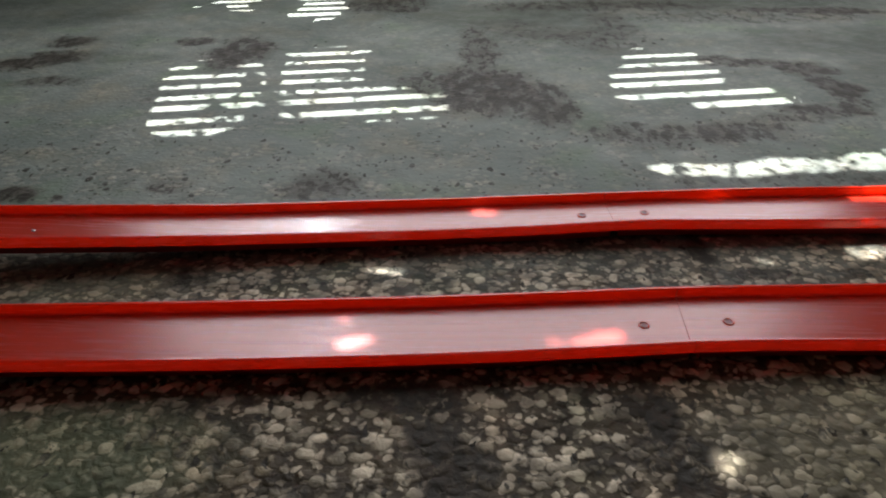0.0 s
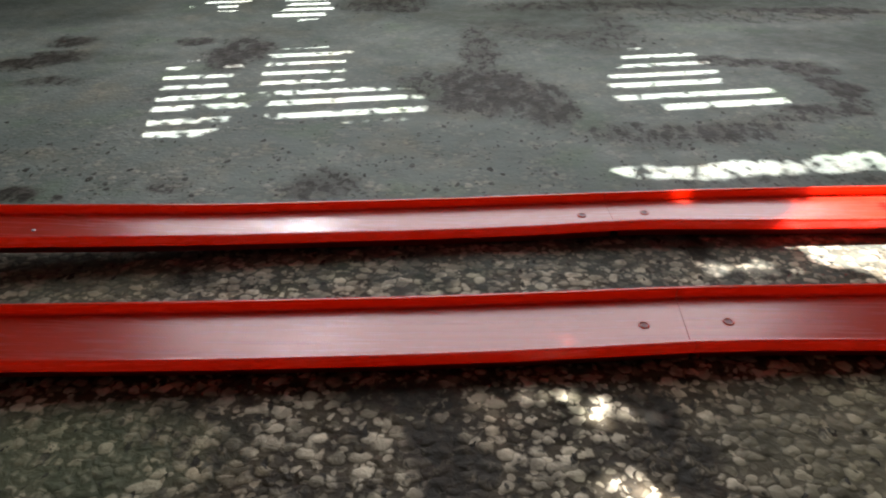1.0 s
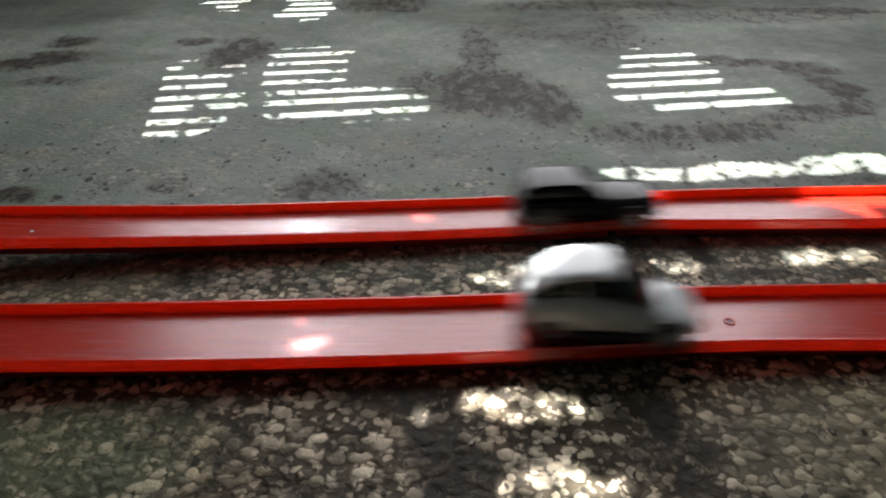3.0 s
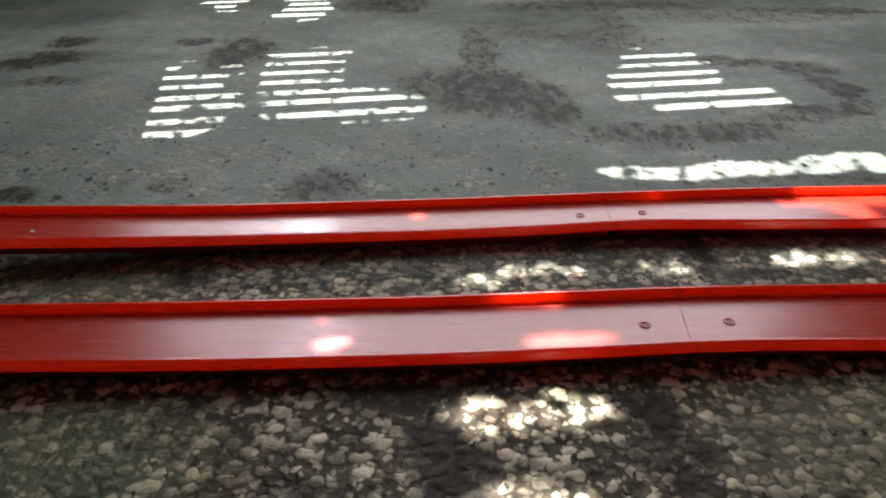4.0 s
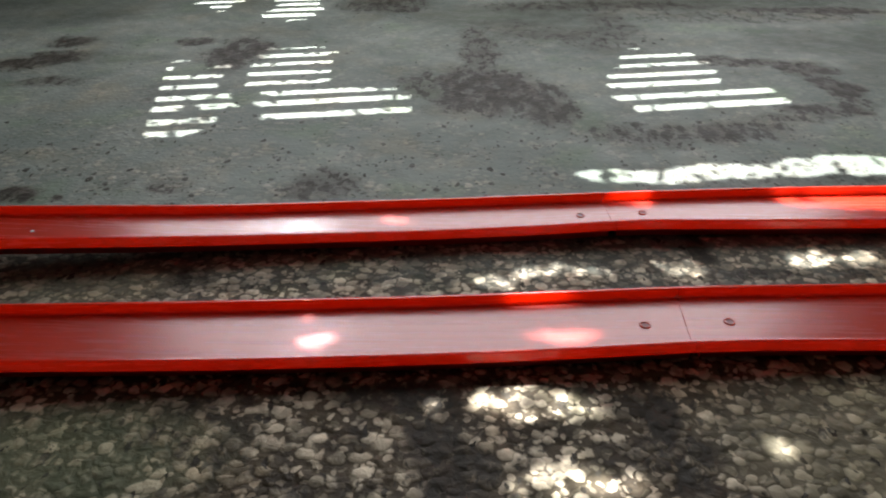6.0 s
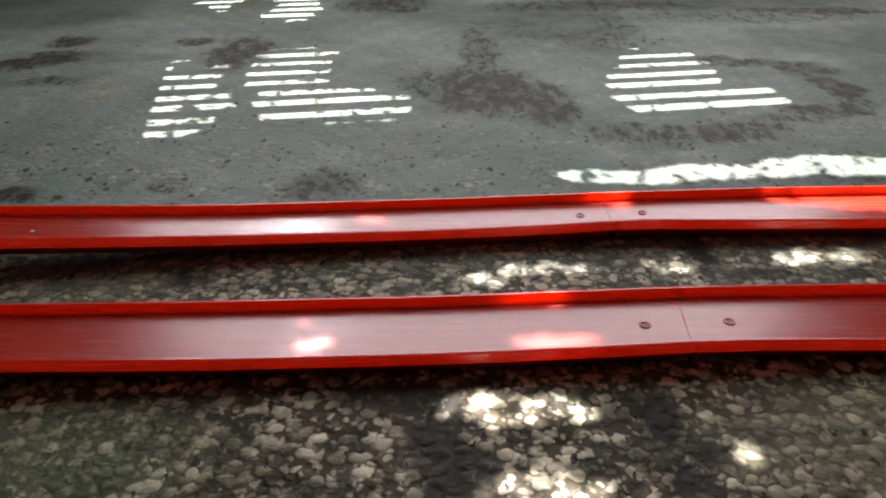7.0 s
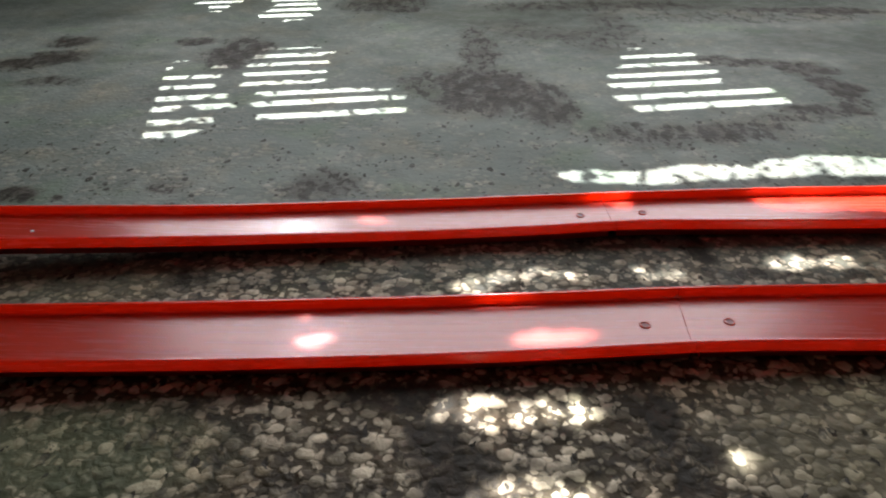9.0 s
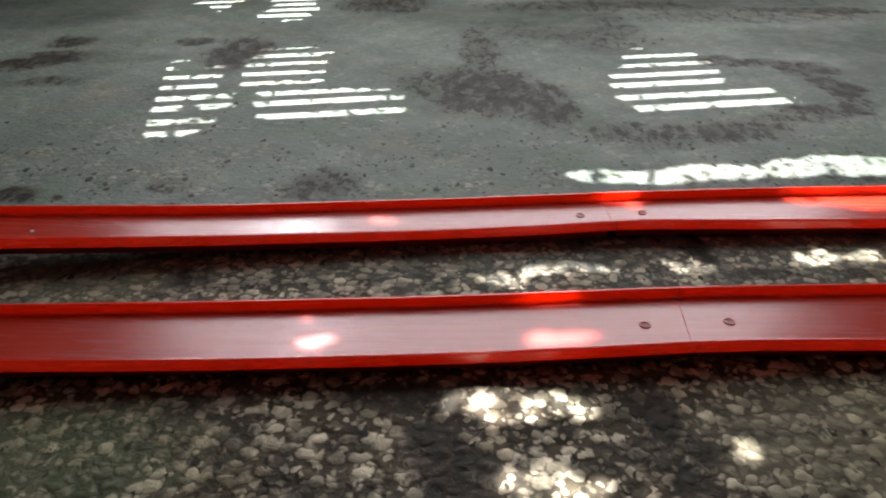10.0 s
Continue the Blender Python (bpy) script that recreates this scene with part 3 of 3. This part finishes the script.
# ---------------------------------------------------------------- the toy cars
def loft(stations, power=3.0, count=20):
    """A closed body through (x, half width, bottom, top) stations with rounded-box sections."""
    bm = bmesh.new()
    rings = []
    for x, w, lo, hi in stations:
        mid, hh = (lo + hi) / 2, (hi - lo) / 2
        ring = []
        for i in range(count):
            t = 2 * math.pi * (i + 0.5) / count
            c, s = math.cos(t), math.sin(t)
            ring.append(bm.verts.new((x, w * math.copysign(abs(c) ** (2 / power), c), mid + hh * math.copysign(abs(s) ** (2 / power), s))))
        rings.append(ring)
    for a, b in zip(rings, rings[1:]):
        for i in range(count):
            j = (i + 1) % count
            bm.faces.new((a[i], a[j], b[j], b[i]))
    bm.faces.new(rings[0][::-1])
    bm.faces.new(rings[-1])
    return bm


def wheel(car, x, y, r):
    bm = bmesh.new()
    lathe(bm, [(r * 0.6, -0.0022), (r * 0.96, -0.0022), (r, -0.0016), (r, 0.0016), (r * 0.96, 0.0022), (r * 0.6, 0.0022)])
    w = part("wheel", bm, TYRE, car, smooth=False, m=pose(x, y, r))
    bm = bmesh.new()
    side = math.copysign(1, y)
    lathe(bm, [(r * 0.62, side * 0.0018), (r * 0.60, side * 0.0026), (r * 0.45, side * 0.0020), (r * 0.15, side * 0.0021), (r * 0.12, side * 0.0029)])
    part("rim", bm, CHROME, w, "chrome rim", smooth=True)
    bm = bmesh.new()
    for k in range(5):
        a = 2 * math.pi * k / 5
        tube(bm, (0, side * 0.0026, 0), (r * 0.55 * math.cos(a), side * 0.0027, r * 0.55 * math.sin(a)), 0.0006, 0.0005, 6)
    part("spokes", bm, CHROME, w, "chrome spokes")
    return w


def coupe():
    """White fastback coupe, 70 mm long."""
    car = new("toy_car")
    tagged(car, "glossy white fastback toy coupe with dark tinted windows", "toy car", group="racing toy cars")
    body = [(-0.0360, 0.0100, 0.0090, 0.0150), (-0.0350, 0.0130, 0.0062, 0.0180), (-0.0310, 0.0150, 0.0050, 0.0205), (-0.0220, 0.0158, 0.0046, 0.0232),
            (-0.0100, 0.0157, 0.0044, 0.0234), (0.0040, 0.0156, 0.0044, 0.0216), (0.0140, 0.0156, 0.0045, 0.0188), (0.0230, 0.0153, 0.0048, 0.0162),
            (0.0300, 0.0146, 0.0053, 0.0138), (0.0345, 0.0126, 0.0060, 0.0112), (0.0358, 0.0092, 0.0068, 0.0096)]
    part("body", loft(body, 2.9), WHITE_PAINT, car, smooth=True)
    roof = [(-0.0320, 0.0095, 0.0185, 0.0205), (-0.0270, 0.0116, 0.0190, 0.0258), (-0.0190, 0.0124, 0.0190, 0.0306), (-0.0090, 0.0125, 0.0190, 0.0324),
            (0.0010, 0.0122, 0.0190, 0.0316), (0.0090, 0.0122, 0.0180, 0.0266), (0.0180, 0.0120, 0.0170, 0.0198)]
    part("greenhouse", loft([(x, w + 0.0004, lo, hi - 0.0008) for x, w, lo, hi in roof], 2.6), WINDOW_TINT, car, "dark tinted windows", smooth=True)
    shell = [(-0.0322, 0.0094, 0.0188, 0.0214), (-0.0270, 0.0114, 0.0225, 0.0266), (-0.0190, 0.0122, 0.0262, 0.0314), (-0.0090, 0.0124, 0.0278, 0.0332), (-0.0010, 0.0121, 0.0278, 0.0328), (0.0030, 0.0114, 0.0276, 0.0308)]
    part("roof", loft(shell, 2.6), WHITE_PAINT, car, smooth=True)
    for s in (-1, 1):
        bm = bmesh.new()
        tube(bm, (-0.0110, s * 0.0121, 0.0205), (-0.0130, s * 0.0114, 0.0296), 0.0013, 0.0012, 8)
        part("pillar", bm, WHITE_PAINT, car)
        bm = bmesh.new()
        tube(bm, (0.0330, s * 0.0094, 0.0102), (0.0351, s * 0.0094, 0.0102), 0.0016, 0.0014, 10)
        part("headlight", bm, WINDOW_TINT, car, "small dark headlight")
        # sill made deep and dark, so it also carries the shade low on the side
        part("shade_sill", boxed((-0.013, 0.013, s * 0.0146 - 0.0012, s * 0.0146 + 0.0012, 0.0026, 0.0068), bevel=0.0005), BASE_GREY, car)
    part("chassis", boxed((-0.031, 0.031, -0.0115, 0.0115, 0.0022, 0.0045), bevel=0.0006), BASE_GREY, car)
    part("rear_bumper", boxed((-0.0352, -0.0335, -0.0110, 0.0110, 0.0050, 0.0072), bevel=0.0005), BASE_GREY, car)
    for x, r in ((-0.0215, 0.0066), (0.0215, 0.0062)):
        for s in (-1, 1):
            wheel(car, x, s * 0.0136, r)
            bm = bmesh.new()
            tube(bm, (x, s * 0.0120, r + 0.0006), (x, s * 0.01535, r + 0.0006), r + 0.0012, r + 0.0012, 20)
            part("wheel_arch", bm, BASE_GREY, car)
    return car


def pickup_like():
    """Black upright saloon, 70 mm long."""
    car = new("toy_car")
    tagged(car, "glossy black upright toy saloon with dark windows", "toy car", group="racing toy cars")
    body = [(-0.0350, 0.0122, 0.0060, 0.0135), (-0.0342, 0.0140, 0.0045, 0.0148), (-0.0300, 0.0149, 0.0036, 0.0155), (-0.0150, 0.0151, 0.0034, 0.0156),
            (0.0050, 0.0151, 0.0034, 0.0156), (0.0180, 0.0150, 0.0034, 0.0154), (0.0290, 0.0147, 0.0036, 0.0148), (0.0338, 0.0140, 0.0044, 0.0136), (0.0350, 0.0118, 0.0060, 0.0120)]
    part("body", loft(body, 2.8), BLACK_PAINT, car, smooth=True)
    roof = [(-0.0335, 0.0112, 0.0145, 0.0165), (-0.0300, 0.0122, 0.0145, 0.0212), (-0.0230, 0.0124, 0.0145, 0.0228), (-0.0060, 0.0124, 0.0145, 0.0230),
            (0.0000, 0.0121, 0.0145, 0.0220), (0.0050, 0.0124, 0.0145, 0.0185), (0.0090, 0.0126, 0.0143, 0.0156)]
    part("greenhouse", loft([(x, w, lo, hi - 0.0006) for x, w, lo, hi in roof], 3.0), WINDOW_TINT, car, "dark tinted windows", smooth=True)
    part("roof", loft([(-0.0318, 0.0108, 0.0196, 0.0208), (-0.0290, 0.0117, 0.0212, 0.0226), (-0.0230, 0.0119, 0.0219, 0.0234), (-0.0060, 0.0119, 0.0221, 0.0236), (-0.0010, 0.0113, 0.0214, 0.0227)], 2.2), BLACK_PAINT, car, smooth=True)
    for s in (-1, 1):
        for x0, x1, lean in ((-0.0300, -0.0310, 0), (-0.0100, -0.0100, 0), (0.0070, -0.0005, 0)):
            bm = bmesh.new()
            tube(bm, (x0, s * 0.0124, 0.0152), (x1, s * 0.0116, 0.0222), 0.0009, 0.0009, 8)
            part("pillar", bm, BLACK_PAINT, car)
        bm = bmesh.new()
        tube(bm, (0.0342, s * 0.0098, 0.0106), (0.0355, s * 0.0098, 0.0106), 0.0018, 0.0016, 12)
        part("headlight", bm, CHROME, car, "small silver headlight")
    part("grille", boxed((0.0344, 0.0356, -0.0065, 0.0065, 0.0086, 0.0126), bevel=0.0004), BASE_GREY, car, "dark grille")
    part("front_bumper", boxed((0.0348, 0.0364, -0.0138, 0.0138, 0.0050, 0.0068), bevel=0.0005), BASE_GREY, car, "dark bumper")
    part("rear_bumper", boxed((-0.0364, -0.0348, -0.0138, 0.0138, 0.0050, 0.0068), bevel=0.0005), BASE_GREY, car, "dark bumper")
    part("chassis", boxed((-0.032, 0.032, -0.0115, 0.0115, 0.0022, 0.0045), bevel=0.0006), BASE_GREY, car)
    for x, r in ((-0.0215, 0.0056), (0.0215, 0.0054)):
        for s in (-1, 1):
            wheel(car, x, s * 0.0138, r)
            bm = bmesh.new()
            tube(bm, (x, s * 0.0120, r + 0.0004), (x, s * 0.0153, r + 0.0004), r + 0.0010, r + 0.0010, 20)
            part("wheel_arch", bm, BASE_GREY, car)
    return car


room()
counter()
blind()
clumps = shrub()
NEAR_JOINTS, FAR_JOINTS = [-0.511, 0.0985, 0.708], [-0.522, 0.0870, 0.696]
near_track, near_sections = track(NEAR, "glossy red plastic toy race track on the granite counter", NEAR_JOINTS, 0.003)
far_track, far_sections = track(FAR, "glossy red plastic toy race track beyond its twin", FAR_JOINTS, -0.001)
for lane, x, y, sec in ((NEAR, 0.0818, 0.2235, near_sections[1]), (NEAR, 0.1167, 0.2254, near_sections[2]),
                        (FAR, 0.0722, 0.3159, far_sections[1]), (FAR, 0.1049, 0.3174, far_sections[2])):
    stud(lane, x, y, sec)
# tiny white bead in place of a small bright glint on the lane
bm = bmesh.new()
bmesh.ops.create_icosphere(bm, subdivisions=2, radius=0.0009)
bmesh.ops.scale(bm, vec=(1.2, 1.0, 0.5), verts=bm.verts)
part("glint_dot", bm, WHITE, far_sections[1], "tiny white dot for a glint", smooth=True, m=pose(-0.1975, 0.2893, FAR.at(-0.1975)[2] + 0.0002))
white_car = coupe()
black_car = pickup_like()


# ---------------------------------------------------------------- what moves
def lift(t, keys):
    return float(np.interp(t, [k[0] for k in keys], [k[1] for k in keys]))


# how far each lane is raised at x = -0.2 and at the middle joint, as it is jolted: seconds, metres, metres
JOLT_FAR = [(0, 0, 0), (1.0, 0.0003, 0), (1.3, 0.0012, 0), (1.5, 0.0029, 0), (1.6, 0.0050, 0.0004), (1.7, 0.0085, 0.0016), (1.8, 0.0113, 0.0031), (1.9, 0.0122, 0.0039),
            (2.0, 0.0126, 0.0040), (2.1, 0.0119, 0.0034), (2.2, 0.0105, 0.0022), (2.3, 0.0056, 0.0010), (2.4, 0.0014, 0.0002), (2.5, -0.0004, 0), (2.7, -0.0004, 0), (10, -0.0003, 0)]
JOLT_NEAR = [(0, 0, 0), (1.3, 0, 0), (1.5, 0.0005, 0), (1.6, 0.0013, 0.0003), (1.7, 0.0034, 0.0011), (1.8, 0.0058, 0.0021), (1.9, 0.0067, 0.0024),
             (2.0, 0.0069, 0.0025), (2.1, 0.0057, 0.0017), (2.2, 0.0036, 0.0009), (2.3, 0.0024, 0.0004), (2.4, 0.0010, 0.0001), (2.5, 0.0002, 0), (2.7, 0, 0), (10, 0, 0)]


def jolt(t, keys, joint):
    """Height of the middle joint and the slope of the section left of it."""
    left, mid = lift(t, [(k[0], k[1]) for k in keys]), lift(t, [(k[0], k[2]) for k in keys])
    return mid, (left - mid) / (joint + 0.2)


def tilted(pivot, z, slope):
    """A turn about the y axis at x = pivot, raised by z; a positive slope raises what lies at smaller x."""
    a = math.atan(slope)
    return pose(pivot * (1 - math.cos(a)), 0, z + pivot * math.sin(a), 0, math.degrees(a), 0)


def motions():
    along_far = [(0, 0), (1.2, 0), (1.5, -0.0026), (2.2, -0.0026), (2.5, -0.0013), (4.0, -0.0009), (10, -0.0009)]
    along_near = [(0, 0), (1.2, 0), (1.5, -0.0008), (2.0, 0.0004), (2.5, 0.0004), (10, 0.0004)]
    times = [0, 1.0] + [1.2 + 0.1 * i for i in range(17)] + [4.0, 10.0]
    for root, sections, lane, keys, alongs, joints in ((far_track, far_sections, FAR, JOLT_FAR, along_far, FAR_JOINTS),
                                                       (near_track, near_sections, NEAR, JOLT_NEAR, along_near, NEAR_JOINTS)):
        walk(root, [(t, pose(lift(t, alongs), 0, 0)) for t in times])
        rows = [[], [], [], []]
        for t in times:
            mid, slope = jolt(t, keys, lane.joint)
            back = max(0.0, mid + slope * (joints[1] - joints[0]))
            rows[0].append((t, tilted(-1.40, 0, -back / (1.40 + joints[0]))))
            rows[1].append((t, tilted(joints[1], mid, slope)))
            rows[2].append((t, tilted(joints[2], 0, mid / (joints[2] - joints[1]))))
        for section, keyed in zip(sections[:3], rows):
            walk(section, keyed)
    bounce = [(0, 0, 0), (2.3, 0.0045, 8), (2.5, 0.0040, 7), (2.6, 0.0018, 3), (2.7, 0.0016, -1), (2.9, 0, 0), (10, 0, 0)]
    for car, lane, keys, turn, x27, speed, hop in ((white_car, NEAR, JOLT_NEAR, -8, -0.074, 0.465, 0), (black_car, FAR, JOLT_FAR, -1, -0.073, 0.485, 1)):
        rows = []
        for i in range(101):
            t = i * 0.1
            x = x27 + speed * (t - 2.7)
            if x > 0.75:
                x = 0.75 + 0.42 * (1 - math.exp(-(x - 0.75) / 0.42))
            x = max(x, -1.33)
            y, z, yaw, pitch = lane.stance(x)
            mid, slope = jolt(t, keys, lane.joint)
            rise, nod = (hop * lift(t, [(k[0], k[n]) for k in bounce]) for n in (1, 2))
            up = max(0.0, mid + slope * (lane.joint - x)) if x > -0.5 else 0.0
            rows.append((t, pose(x, y, z + up + rise + 0.0002, 0, pitch + nod, yaw + turn)))
        walk(car, rows)
    # the wind pushes each clump of leaves along the wall, with a small flutter on top
    push = [
        [(0, 0.016), (1, 0.006), (2.5, 0.004), (5, 0.002), (7.5, -0.006), (8, -0.008), (10, -0.002)],
        [(0, 0.024), (1, 0.010), (2.5, 0.014), (4, 0.010), (5.5, 0.0), (7.5, -0.006), (8, -0.008), (10, -0.004)],
        [(0, 0.0), (5, -0.002), (8, -0.003), (10, 0.0)],
        [(0, 0.055), (1, 0.032), (2.5, 0.026), (4, 0.020), (5.5, 0.010), (7.5, -0.006), (10, 0.0)],
        [(0, 0.040), (0.5, 0.0), (1, -0.05), (1.5, -0.02), (2.5, 0.010), (4, 0.0), (4.5, 0.020), (5.5, 0.006), (7.5, 0.0), (9, -0.004), (10, 0.010)],
        [(0, -0.004), (0.5, 0.010), (1, 0.026), (2, 0.016), (2.5, 0.014), (4, 0.0), (4.5, -0.018), (5, -0.018), (5.5, 0.030), (6.2, 0.012), (7, 0.004), (8, -0.003), (9, 0.0), (10, 0.004)],
    ]
    push.append([(0, 0.016), (1.5, 0.008), (2.2, -0.004), (3.0, -0.004), (4.5, 0.012), (5.5, 0.004), (7.5, -0.003), (10, 0.0)])
    push.append([(0, 0.0), (10, 0.0)])
    push.append([(0, 0.0), (0.6, -0.02), (1.5, -0.06), (2.0, -0.075), (2.5, -0.14), (4.0, -0.14), (4.5, -0.13), (5.0, -0.055), (5.4, -0.03), (5.8, -0.05), (6.6, -0.13), (9.0, -0.13), (9.5, -0.085), (10, -0.075)])
    push.append([(0, 0.0), (1.0, -0.03), (2.0, -0.10), (3.0, -0.16), (10, -0.17)])
    push.append([(0, 0.0), (0.8, 0.0), (1.3, -0.055), (1.7, -0.055), (2.1, 0.0), (4.1, 0.0), (4.5, -0.03), (4.9, 0.0), (10, 0.0)])
    push.append([(0, 0.075), (0.3, 0.07), (0.8, 0.0), (5.0, 0.0), (5.5, 0.08), (10, 0.09)])
    rise = [0.002, 0.003, 0.001, 0.002, 0.004, 0.005, 0.003, 0.0, 0.003, 0.003, 0.002, 0.002]
    for i, (ob, keys, up) in enumerate(zip(clumps, push, rise)):
        rows = []
        for k in range(51):
            t = k * 0.2
            flutter = 0.0015 * math.sin(2.9 * t + i) + 0.001 * math.sin(5.3 * t + 2 * i)
            if i in (2, 7):
                flutter *= 0.3
            rows.append((t, pose(lift(t, keys) + flutter, 0, up * math.sin(1.7 * t + 1.3 * i))))
        walk(ob, rows)


motions()
